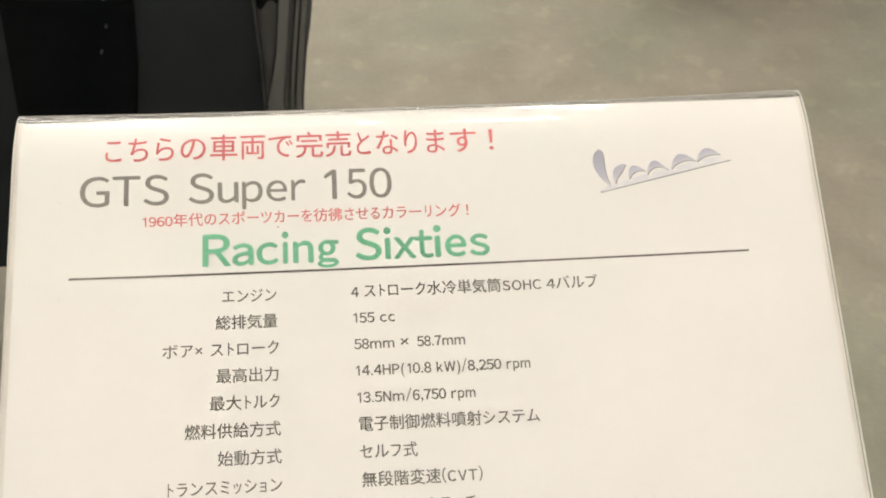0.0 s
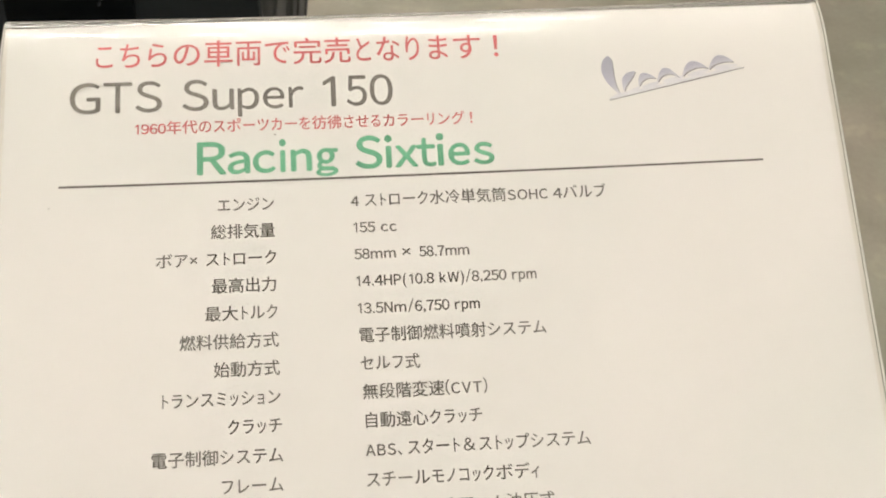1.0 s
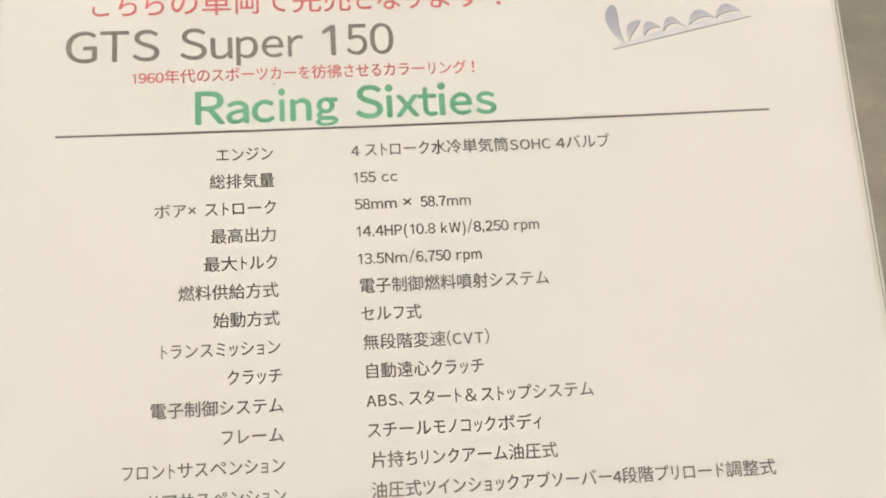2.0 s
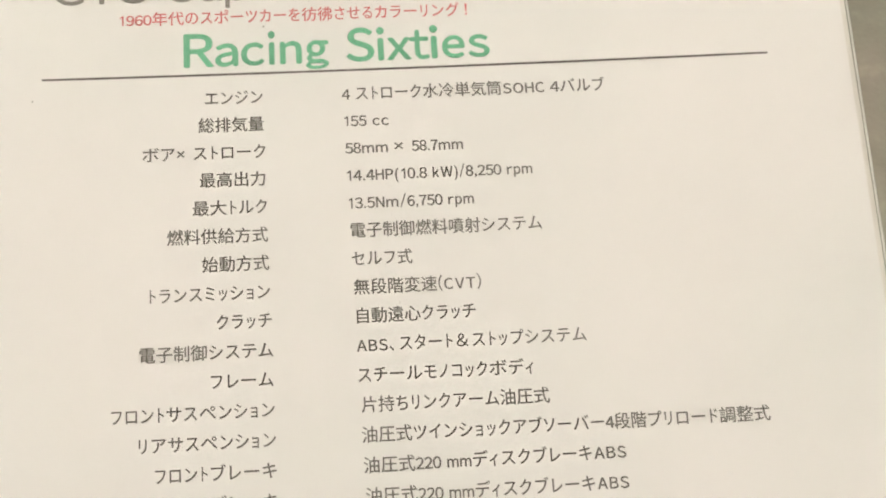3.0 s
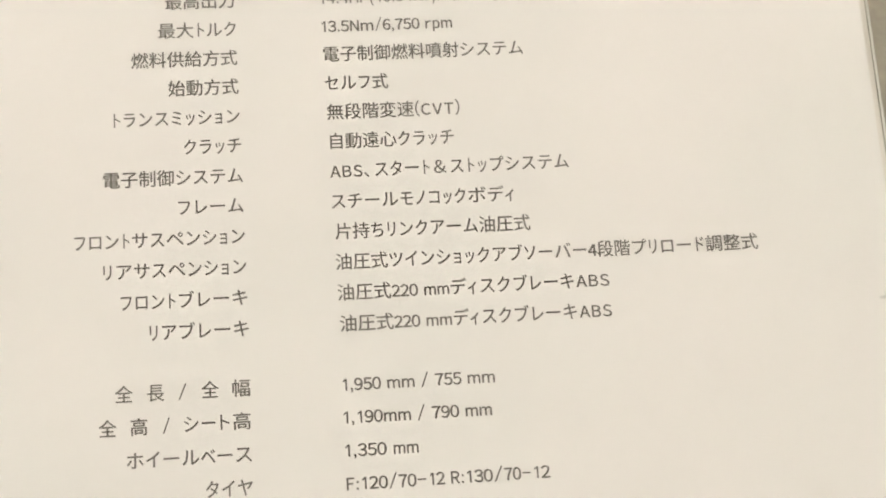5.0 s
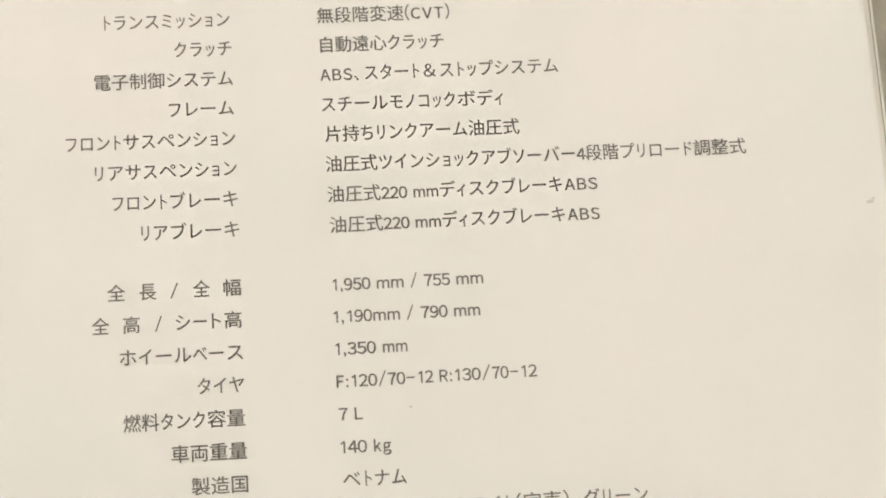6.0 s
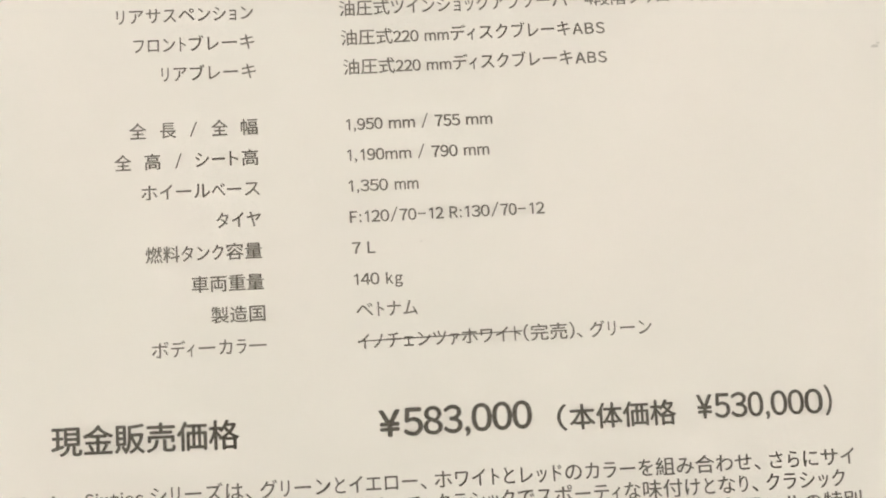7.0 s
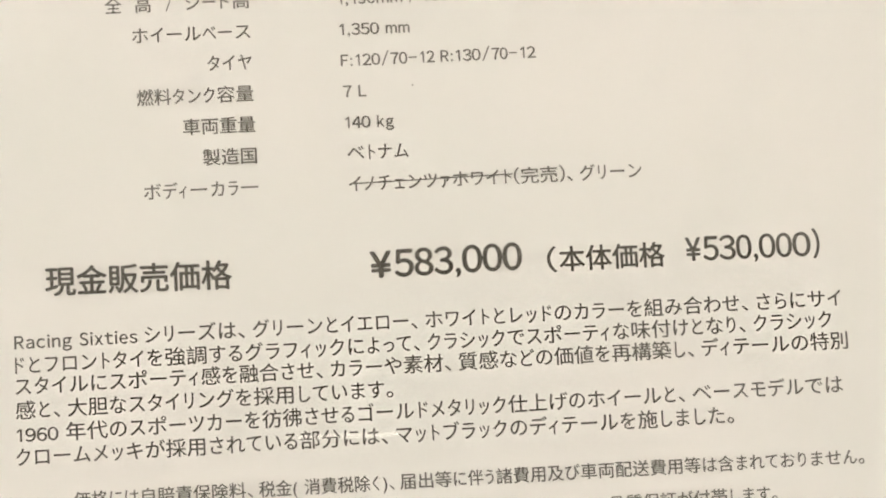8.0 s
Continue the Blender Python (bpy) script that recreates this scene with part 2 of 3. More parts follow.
def ceiling_panel(x, y):
    panel_light = tagged(new("panel_light"), "flat white ceiling light with a glowing opal cover", "ceiling light", "opal ceiling lights")
    panel_light.matrix_world = pose(x, y, CEILING, 0, 0, LAMP_TURN)
    bm = bmesh.new()
    for x0, x1, y0, y1 in ((-0.62, 0.62, -0.17, -0.15), (-0.62, 0.62, 0.15, 0.17), (-0.62, -0.60, -0.15, 0.15), (0.60, 0.62, -0.15, 0.15)):
        box(bm, x0, x1, y0, y1, -0.045, 0.0, 0.003)
    part("frame", bm, FIXTURE, panel_light)
    part("cover", box(bmesh.new(), -0.599, 0.599, -0.149, 0.149, -0.036, -0.006, 0.004), OPAL, panel_light, "glowing opal cover")
    return panel_light


first_panel = ceiling_panel(0.0, 2.3)
for lx, ly in ((-1.3, 2.55), (2.2, 1.9), (0.15, 3.9), (-1.15, 4.15)):
    copy_thing(first_panel, pose(lx, ly, CEILING, 0, 0, LAMP_TURN))


# a small dim strip lamp further back
strip_lamp = tagged(new("strip_lamp"), "small dim strip lamp fixed to the ceiling", "ceiling light")
strip_lamp.matrix_world = pose(-0.21, -1.80, CEILING, 0, 0, -2)
part("body", box(bmesh.new(), -0.15, 0.15, -0.02, 0.02, -0.035, 0.0, 0.004), FIXTURE, strip_lamp)
part("diffuser", box(bmesh.new(), -0.14, 0.14, -0.011, 0.011, -0.045, -0.035, 0.003), DIM, strip_lamp, "dimly glowing strip")


# ---- the acrylic sign holder ----
BEND_Y, BEND_K = 31.0, 0.0115          # mm: where the sheet starts to bend back, and how much
EDGE_L, EDGE_R = -15.1, 198.2
PAPER_L, PAPER_R, PAPER_T, PAPER_B = -13.7, 196.6, 43.2, -253.4


def back(v):
    """How far the sheet's face lies back at the height v, in mm."""
    return -BEND_K * max(0.0, v - BEND_Y) ** 2


def holder_profile():
    """The bent acrylic's middle line, side on: (up, out) in mm, from the front's foot over the top and down the back."""
    pts = [(-252.0, 1.05)]
    pts += [(v, 1.05) for v in (-205.5, -159.0, -112.5, -85.0, -50.0, -10.0, 25.0)]
    v = BEND_Y
    while v < 43.55:
        pts.append((v, 1.05 + back(v)))
        v += 0.5
    slope = math.atan(2 * BEND_K * (pts[-1][0] - BEND_Y))
    y, z, r = *pts[-1], 2.9
    cy, cz = y - r * math.sin(slope), z - r * math.cos(slope)
    n = 90
    turn = math.pi - slope
    for i in range(1, n + 1):
        a = slope + turn * i / n
        pts.append((cy + r * math.sin(a), cz + r * math.cos(a)))
    zb = pts[-1][1]
    pts += [(cy - 20.0, zb + 0.2), (cy - 60.0, -5.5), (-120.0, -5.5), (-252.0, -5.5)]
    for i in range(1, 12):
        a = math.pi * i / 12
        pts.append((-252.0 - 3.275 * math.sin(a), -2.225 - 3.275 * math.cos(a)))
    return pts


def flare(u, v):
    """How much further out the sleeve's side lies towards its foot, in mm."""
    return 0.008 * max(0.0, min(110.0, 25.0 - v)) * (u - EDGE_L) / (EDGE_R - EDGE_L)


def sag(u, v):
    """How far the fold hangs down between the two sides, in mm."""
    return 1.05 * max(0.0, min(1.0, (v - BEND_Y) / 12.0)) * (1.0 - ((u - 91.9) / 107.0) ** 2)


def bent_sheet(pts, half, u0, u1, chamfer):
    """A closed band of the given half thickness along the closed line pts, from u0 to u1 (all mm)."""
    n = len(pts)
    bm = bmesh.new()
    normal = []
    for i in range(n):
        (y0, z0), (y1, z1) = pts[i - 1], pts[(i + 1) % n]
        d = math.hypot(y1 - y0, z1 - z0)
        normal.append((-(z1 - z0) / d, (y1 - y0) / d))
    rings, last = [], 13
    us = [u0 + chamfer + (u1 - u0 - 2 * chamfer) * i / 12 for i in range(13)]
    for u, h in [(u0, half - chamfer)] + [(u, half) for u in us] + [(u1, half - chamfer)]:
        rings.append([[bm.verts.new(((u + flare(u, y)) / 1000, (y + s * h * ny - sag(u, y)) / 1000, (z + s * h * nz) / 1000)) for (y, z), (ny, nz) in zip(pts, normal)] for s in (1, -1)])
    for i in range(n):
        j = (i + 1) % n
        for k, (a, b) in enumerate(zip(rings, rings[1:])):
            bm.faces.new((a[0][i], a[0][j], b[0][j], b[0][i])).material_index = 1 if k in (0, last) else 2 if pts[i][0] > 43.2 else 0
            bm.faces.new((a[1][j], a[1][i], b[1][i], b[1][j])).material_index = int(k in (0, last))
        for ring in (rings[0], rings[-1]):
            bm.faces.new((ring[0][i], ring[1][i], ring[1][j], ring[0][j])).material_index = 1
    return bm


holder = tagged(new("sign_holder"), "clear bent acrylic sign holder on a slim steel floor stand", "sign holder")
panel = part("acrylic_panel", bent_sheet(holder_profile(), 0.75, EDGE_L, EDGE_R, 0.3), ACRYLIC, holder, "clear bent acrylic sleeve with polished edges", smooth=35)
panel.data.materials.append(EDGE)
panel.data.materials.append(FOLD_SHEEN)
panel.matrix_world = SHEET
panel.visible_shadow = False
# added strips: their cream stands in for the paper reflected in the edges
for u0, u1 in ((EDGE_L + 0.06, EDGE_L + 1.6), (EDGE_R - 1.8, EDGE_R - 0.22)):
    bm = bmesh.new()
    rings = [[bm.verts.new(((u + flare(u, v)) / 1000, v / 1000, (back(v) + z) / 1000)) for u, z in ((u0, -0.45), (u1, -0.45), (u1, -4.2), (u0, -4.2))] for v in (-251.0, -160.0, -85.0, 25.0, BEND_Y, 33.5, 36.0, 38.5, 40.5, 42.0, 43.0, 43.8)]
    for a, b in zip(rings, rings[1:]):
        for k in range(4):
            bm.faces.new((a[k], a[(k + 1) % 4], b[(k + 1) % 4], b[k]))
    bm.faces.new(rings[0][::-1])
    bm.faces.new(rings[-1])
    bmesh.ops.recalc_face_normals(bm, faces=bm.faces)
    strip = part("edge_mirror_strip", bm, MIRRORED_CREAM, holder, "added cream strip standing in for the paper's reflection in the edge")
    strip.matrix_world = SHEET
bm = bmesh.new()
box(bm, -0.07, 0.07, -0.10, 0.10, -0.002, 0.002, 0.001, pose(0.0925, -0.125, -0.0088))
plate = part("support_plate", bm, STEEL, holder, "flat steel plate behind the acrylic")
plate.matrix_world = SHEET
bm = bmesh.new()
cylinder(bm, 0.011, 0.60, pose(0.0, -0.105, 0.30), 20)
part("pole", bm, STEEL, holder, smooth=40)
bm = bmesh.new()
cylinder(bm, 0.14, 0.008, pose(0.0, -0.105, 0.004), 48)
cylinder(bm, 0.03, 0.02, pose(0.0, -0.105, 0.018), 24, 0.013)
part("base_plate", bm, STEEL, holder, "round steel base plate", smooth=40)


# ---- the printed sheet ----
def bent(u, v, lift):
    s = 2 * BEND_K * max(0.0, v - BEND_Y)
    k = 1 / math.hypot(1, s)
    return u / 1000, (v + lift * s * k) / 1000, (back(v) + lift * k) / 1000


def paper_mesh():
    bm = bmesh.new()
    vs = [PAPER_B + (BEND_Y - PAPER_B) * i / 24 for i in range(24)] + [BEND_Y + (PAPER_T - BEND_Y) * i / 14 for i in range(15)]
    us = [PAPER_L + (PAPER_R - PAPER_L) * i / 6 for i in range(7)]
    top = [[bm.verts.new(bent(u + flare(u, v), v, 0.0)) for u in us] for v in vs]
    low = [[bm.verts.new(bent(u + flare(u, v), v, -0.12)) for u in us] for v in vs]
    for i in range(len(vs) - 1):
        for j in range(len(us) - 1):
            bm.faces.new((top[i][j], top[i][j + 1], top[i + 1][j + 1], top[i + 1][j]))
            bm.faces.new((low[i][j], low[i + 1][j], low[i + 1][j + 1], low[i][j + 1]))
    for i in range(len(vs) - 1):
        for j in (0, len(us) - 1):
            bm.faces.new((top[i][j], top[i + 1][j], low[i + 1][j], low[i][j]))
    for j in range(len(us) - 1):
        for i in (0, len(vs) - 1):
            bm.faces.new((top[i][j], low[i][j], low[i][j + 1], top[i][j + 1]))
    return bm


sheet = tagged(finish("information_sheet", paper_mesh(), PAPER, smooth=30), "white printed A4 specification sheet held in clear acrylic", "paper sheet")
sheet.matrix_world = SHEET

# widths of the proportional Japanese characters, in sixteenths of the type size
WIDE = {}
for chars, w in (("トょョィ", 10), ("ドリりッァくっ、。", 11), ("ノヒミうしとらャュェっ", 12), ("イウクコソタフメラレワヨんどこよるろ", 13),
                 ("アエオカキケシスセチツテナニヌマムモヤロンブプグジデゴいえおきけさすそちてにまめもをダ", 14),
                 ("サネハヘホユルガギズーあかがせたつなのはひふみむやれわでびば", 15), ("バパベペボポ", 16)):
    for c in chars:
        WIDE[c] = w / 16
WIDE.update({"（": 0.38, "）": 0.38, "　": 0.69, "！": 0.75, "＆": 0.85})
GLYPHS = {}


def text_mesh(body, offset):
    cu = bpy.data.curves.new("glyph", "FONT")
    cu.body, cu.size, cu.resolution_u, cu.offset = body, 1.0, 4, offset
    ob = bpy.data.objects.new("glyph", cu)
    scene.collection.objects.link(ob)
    me = bpy.data.meshes.new_from_object(ob.evaluated_get(bpy.context.evaluated_depsgraph_get()))
    verts = [(v.co.x, v.co.y) for v in me.vertices]
    faces = [tuple(p.vertices) for p in me.polygons]
    bpy.data.objects.remove(ob)
    bpy.data.curves.remove(cu)
    bpy.data.meshes.remove(me)
    return verts, faces


def glyph(c, offset):
    """A character's flat mesh at size 1, with its advance and how far to squeeze it."""
    if (c, offset) not in GLYPHS:
        verts, faces = ([], []) if c in " 　" else text_mesh(c, offset)
        if ord(c) > 0x2000:
            adv = WIDE.get(c, 1.0)
            squeeze = adv
            if c in "（）、。！":
                squeeze = 1.0
                left = min(x for x, y in verts)
                right = max(x for x, y in verts)
                shift = (adv - (right - left)) / 2 - left if c not in "、。" else 0.06 - left
                verts = [(x + shift, y) for x, y in verts]
        elif c == " ":
            adv, squeeze = 0.33, 1.0
        else:
            if c == "1":
                verts, faces = [(0.25, 0), (0.335, 0), (0.335, 0.73), (0.27, 0.73), (0.09, 0.60), (0.09, 0.515), (0.25, 0.625)], [(0, 1, 2, 6), (2, 3, 4, 5, 6)]
            elif c == "/":
                verts, faces = [(0.0, -0.05), (0.055, -0.05), (0.42, 0.78), (0.365, 0.78)], [(0, 1, 2, 3)]
            elif c == "-":
                verts, faces = [(0.0, 0.30), (0.52, 0.30), (0.52, 0.365), (0.0, 0.365)], [(0, 1, 2, 3)]
            elif c not in "¥×(),.:":
                verts, faces = text_mesh(chr(ord(c) + 0xFEE0), offset)
            left, right = min(x for x, y in verts), max(x for x, y in verts)
            squeeze = 0.95
            adv = 0.56 if c.isdigit() else (right - left) * squeeze + (0.14 if c.isalpha() else 0.16)
            shift = (adv / squeeze - (right - left)) / 2 - left
            verts = [(x + shift, y) for x, y in verts]
        GLYPHS[c, offset] = (verts, faces, adv, squeeze)
    return GLYPHS[c, offset]


SLOPE = -0.004        # the print lies a little askew on the paper


def sliced(verts, faces):
    """Cuts flat print into narrow bands, so that it follows the bend of the paper."""
    bm = bmesh.new()
    vs = [bm.verts.new(p) for p in verts]
    for f in faces:
        if len(set(f)) == len(f) and not bm.faces.get([vs[i] for i in f]):
            bm.faces.new([vs[i] for i in f])
    h = BEND_Y
    while h < PAPER_T:
        bmesh.ops.bisect_plane(bm, geom=bm.verts[:] + bm.edges[:] + bm.faces[:], plane_co=(0, h, 0), plane_no=(0, 1, 0))
        h += 0.8
    bm.verts.index_update()
    result = [tuple(p.co) for p in bm.verts], [tuple(p.index for p in f.verts) for f in bm.faces]
    bm.free()
    return result


FINE = 0.009          # how far the thin type spreads on the paper


def western(y, small, caps):
    """Lowers the western letters: small is the share kept up to the small letters' height, caps that of the capitals."""
    if y <= 0.55:
        return y * small
    return 0.55 * small + (y - 0.55) * (0.735 * caps - 0.55 * small) / 0.235


def text_line(body, stops, v, size, mat=INK, bold=FINE, label="fine grey printed line", slant=SLOPE, drop=1.0, small=0.84, caps=0.87):
    """One printed line with its foot at the height v. The pieces of body, parted by |, start at the stops (mm); the last stop ends the line. Stops in pairs give each letter's two sides."""
    paired = isinstance(stops[0], tuple)
    verts, faces, x, starts, wait = [], [], 0.0, [], True
    for c in body:
        if c == "|":
            wait = True
            continue
        gv, gf, adv, squeeze = glyph(c, 0.007 if c.isalnum() and c.isascii() and bold == FINE else 0.0)
        base = len(verts)
        if c.isascii() and c.islower():
            gv = [(px, western(py, small, caps)) for px, py in gv]
        elif c.isascii() and c.isalnum():
            gv = [(px, py * caps) for px, py in gv]
        verts += [(x + px * squeeze, py) for px, py in gv]
        faces += [tuple(base + i for i in f) for f in gf]
        if wait and gv:
            starts.append(min(p[0] for p in verts[base:]))
            if paired:
                starts.append(max(p[0] for p in verts[base:]))
            wait = False
        x += adv
    if paired:
        stops = [p for pair in stops for p in pair]
    else:
        starts.append(max(p[0] for p in verts))
    out, all_faces = [], []
    # heavy type: the strokes are struck again a little aside, each on its own film of toner
    strikes = [(-1.15, 0.75), (1.15, -0.75)] if bold < 0.0095 else [(-1, 0), (1, 0), (0, -0.8), (0, 0.8), (0, 0)]
    for i, (dx, dy) in enumerate(strikes):
        base = len(out)
        flat = []
        for px, py in verts:
            u = float(np.interp(px, starts, stops)) + dx * bold * size
            flat.append((u, v + (py if py > 0 else py * drop) * size + dy * bold * size + slant * (u - stops[0]), 0.0))
        cut, cut_faces = sliced(flat, faces) if max(p[1] for p in flat) > BEND_Y else (flat, faces)
        out += [bent(p[0], p[1], 0.04 + 0.014 * i) for p in cut]
        all_faces += [tuple(base + j for j in f) for f in cut_faces]
    me = bpy.data.meshes.new("text_line")
    me.from_pydata(out, [], all_faces)
    me.materials.append(mat)
    ob = new("text_line", me)
    ob.parent = sheet
    return tagged(ob, label)


def bar(name, points, mat, label="", lift=0.05, parent=None):
    """A flat printed shape through the given corners, in mm."""
    bm = bmesh.new()
    bm.faces.new([bm.verts.new(bent(u, v, lift)) for u, v in points])
    bmesh.ops.triangulate(bm, faces=bm.faces)
    me = bpy.data.meshes.new(name)
    bm.to_mesh(me)
    bm.free()
    me.materials.append(mat)
    ob = new(name, me)
    ob.parent = parent or sheet
    return tagged(ob, label)


# heading
text_line("こ|ち|ら|の|車|両|で|完|売|と|な|り|ま|す|！", [8.4, 14.3, 21.4, 27.8, 35.5, 43.4, 50.8, 58.0, 65.8, 74.1, 79.3, 86.8, 92.8, 99.2, 109.6, 110.7], 31.3, 7.9, INK_RED, 0.006, "red heading line", slant=-0.0066)
text_line("G|T|S| S|u|p|e|r| 1|5|0", [(2.2, 9.6), (10.5, 17.4), (18.4, 24.8), (30.0, 36.4), (37.5, 42.7), (43.8, 49.0), (50.1, 55.3), (56.6, 60.2), (65.3, 68.3), (71.2, 76.2), (77.1, 82.8)], 18.95, 11.5, INK_LIGHT, 0.008, "large grey heading line", slant=-0.006, drop=0.85, small=0.875, caps=0.955)
text_line("1960|年代の|スポーツカーを|彷彿させる|カラーリング！", [18.3, 26.1, 37.7, 62.2, 80.1, 102.7], 13.0, 3.9, INK_RED, FINE, "small red line", slant=-0.0045)
text_line("R|a|c|i|n|g| S|i|x|t|i|e|s", [(33.7, 40.5), (41.2, 46.3), (47.4, 52.6), (54.0, 55.2), (56.8, 61.6), (63.0, 68.1), (72.8, 79.2), (80.3, 81.7), (82.7, 88.2), (88.3, 92.7), (93.3, 94.8), (96.2, 101.3), (102.6, 107.4)], 1.78, 11.2, INK_GREEN, 0.022, "bold green heading line", slant=-0.0015, drop=0.62, small=0.885, caps=1.0)
RULE = [(u, -0.07 - 0.002 * u - 0.4 * (1 - (u / 88.3 - 1) ** 2)) for u in [176.6 * i / 16 for i in range(17)]]
bar("rule", [(u, v - 0.27) for u, v in RULE] + [(u, v + 0.27) for u, v in reversed(RULE)], INK_RULE, "thin brown-grey printed rule")

# the table: labels end on one line, values start on another
EM = 3.93


def row_v(k):
    """The middle of the k-th row of the table."""
    return -6.35 - 6.757 * k if k < 15 else -113.95 - 6.93 * (k - 16)


def table_row(k, label, label_stops, value, value_stops):
    v = row_v(k)
    text_line(label, label_stops, v - 0.377 * EM + (0.35 if k > 15 else 0.0), EM, INK_TABLE, label="fine grey printed table heading")
    text_line(value, value_stops, v - 0.377 * EM - (0.32 if 9 < k < 15 else 0.2), EM, INK_TABLE, label="fine grey printed table entry")


table_row(0, "エンジン", [38.5, 52.1], "4 |ストローク|水冷単気筒|SOHC |4バルブ", [71.1, 74.5, 90.7, 110.2, 121.7, 135.1])
table_row(1, "総排気量", [36.8, 52.2], "155 |cc", [71.5, 78.2, 82.0])
table_row(2, "ボア× ストローク", [23.6, 52.4], "58mm |× |58.7mm", [71.4, 83.1, 87.3, 99.5])
table_row(3, "最高出力", [36.9, 52.2], "14.4|HP(|10.8 |kW)/|8,250 |rpm", [71.6, 78.3, 84.5, 91.9, 99.8, 109.7, 115.7])
table_row(4, "最大トルク", [35.2, 52.4], "13.5|Nm/|6,750 |rpm", [71.7, 78.1, 85.5, 95.2, 101.2])
table_row(5, "燃料供給方式", [29.2, 52.5], "電子制御燃料噴射|システム", [71.8, 102.8, 117.0])
table_row(6, "始動方式", [37.2, 52.6], "セルフ|式", [71.8, 82.5, 85.9])
table_row(7, "トランスミッション", [25.2, 52.6], "無段階変速|（CVT）", [72.0, 91.7, 101.6])
table_row(8, "クラッチ", [40.3, 52.8], "自動遠心|クラッチ", [72.4, 87.5, 99.9])
table_row(9, "電子制御|システム", [22.8, 38.5, 52.9], "ABS、|スタート|＆|ストップ|システム", [72.1, 82.0, 95.1, 98.8, 111.1, 125.3])
table_row(10, "フレーム", [38.8, 52.8], "スチール|モノコック|ボディ", [72.1, 87.3, 102.3, 112.4])
table_row(11, "フロント|サスペンション", [16.5, 28.8, 52.9], "片持ち|リンクアーム|油圧式", [72.6, 84.1, 104.3, 115.6])
table_row(12, "リア|サスペンション", [22.6, 29.1, 53.0], "油圧式|ツイン|ショック|アブ|ソーバー|4|段階|プリロード|調整式", [72.4, 84.1, 94.5, 106.9, 113.9, 128.0, 130.1, 138.0, 154.6, 166.4])
table_row(13, "フロント|ブレーキ", [26.2, 38.5, 53.0], "油圧式|220 |mm|ディスク|ブレーキ|ABS", [72.5, 84.2, 91.3, 97.1, 111.0, 124.8, 132.1])
table_row(14, "リア|ブレーキ", [32.2, 38.5, 53.1], "油圧式|220 |mm|ディスク|ブレーキ|ABS", [72.7, 84.4, 91.4, 97.3, 110.8, 125.0, 132.1])
table_row(16, "全　|長　|/　|全　|幅", [24.7, 31.5, 38.0, 42.8, 49.3, 53.0], "1,950 |mm |/ |755 |mm", [72.7, 82.2, 89.5, 92.5, 99.5, 105.3])
table_row(17, "全　|高　|/　|シ|ー|ト|高", [21.3, 27.9, 34.6, 39.0, 42.7, 46.6, 49.3, 52.9], "1,190|mm |/ |790 |mm", [72.6, 81.1, 88.3, 91.4, 98.6, 104.2])
table_row(18, "ホイー|ル|ベ|ー|ス", [27.0, 38.5, 42.4, 45.8, 49.6, 52.9], "1,350 |mm", [72.6, 82.8, 88.0])
table_row(19, "タイヤ", [43.2, 52.9], "F:|120|/|70|-|12 |R:|130|/|70|-|12", [72.5, 75.8, 81.5, 83.5, 87.5, 90.1, 94.6, 98.0, 103.8, 106.0, 109.8, 112.4, 115.7])
table_row(20, "燃料|タンク|容量", [27.5, 35.3, 45.0, 52.9], "7 L", [72.7, 77.7])
table_row(21, "車両重量", [37.3, 53.0], "140 |kg", [72.8, 79.8, 83.4])
table_row(22, "製造国", [41.3, 53.0], "ベトナム", [72.9, 86.3])
table_row(23, "ボ|ディ|ー|カ|ラ|ー", [28.2, 32.4, 38.3, 42.8, 46.6, 49.3, 53.0], "イノチェンツァ|ホワイト|（完売）、|グリーン", [72.9, 95.7, 109.3, 123.9, 137.6])
bar("strike_line", [(73.0, -162.75), (109.0, -162.45), (109.0, -162.2), (73.0, -162.5)], INK, "thin strike-through line", lift=0.07)

# price
text_line("現金販売価格", [6.3, 46.3], -183.0, 6.75, INK, 0.02, "bold grey price heading", slant=-0.0157, caps=1.0)
text_line("¥|5|8|3|,|0|0|0", [76.7, 82.0, 86.4, 90.7, 95.4, 96.9, 101.4, 105.8, 109.8], -183.5, 7.8, INK, 0.024, "bold grey price", slant=0.0045, caps=1.0)
text_line("（|本体価格", [115.5, 118.2, 141.5], -183.9, 5.9, INK, 0.018, "bold grey price in brackets", slant=-0.0070, caps=1.0)
text_line("¥|5|3|0|,|0|0|0|）", [146.3, 150.2, 153.8, 157.6, 161.5, 162.7, 166.5, 170.2, 174.7, 176.1], -183.6, 7.0, INK, 0.018, "bold grey price in brackets", slant=-0.0129, caps=1.0)

# the paragraph
P_EM = 4.25
text_line("Racing |Sixties |シリーズは、|グリーンと|イエロー、|ホワイトと|レッドの|カラーを|組み合わせ、|さらにサイ", [-0.8, 13.1, 27.1, 50.4, 69.6, 88.0, 106.7, 120.8, 136.2, 161.3, 180.0], -194.6, P_EM, slant=-0.0034)
text_line("ドと|フロント|タイを|強調する|グラフィックに|よって、|クラシックで|スポーティな|味付けとなり、|クラシック", [-0.8, 5.6, 20.1, 31.3, 48.6, 75.1, 88.2, 110.0, 133.1, 160.2, 177.5], -199.75, P_EM, slant=-0.0003)
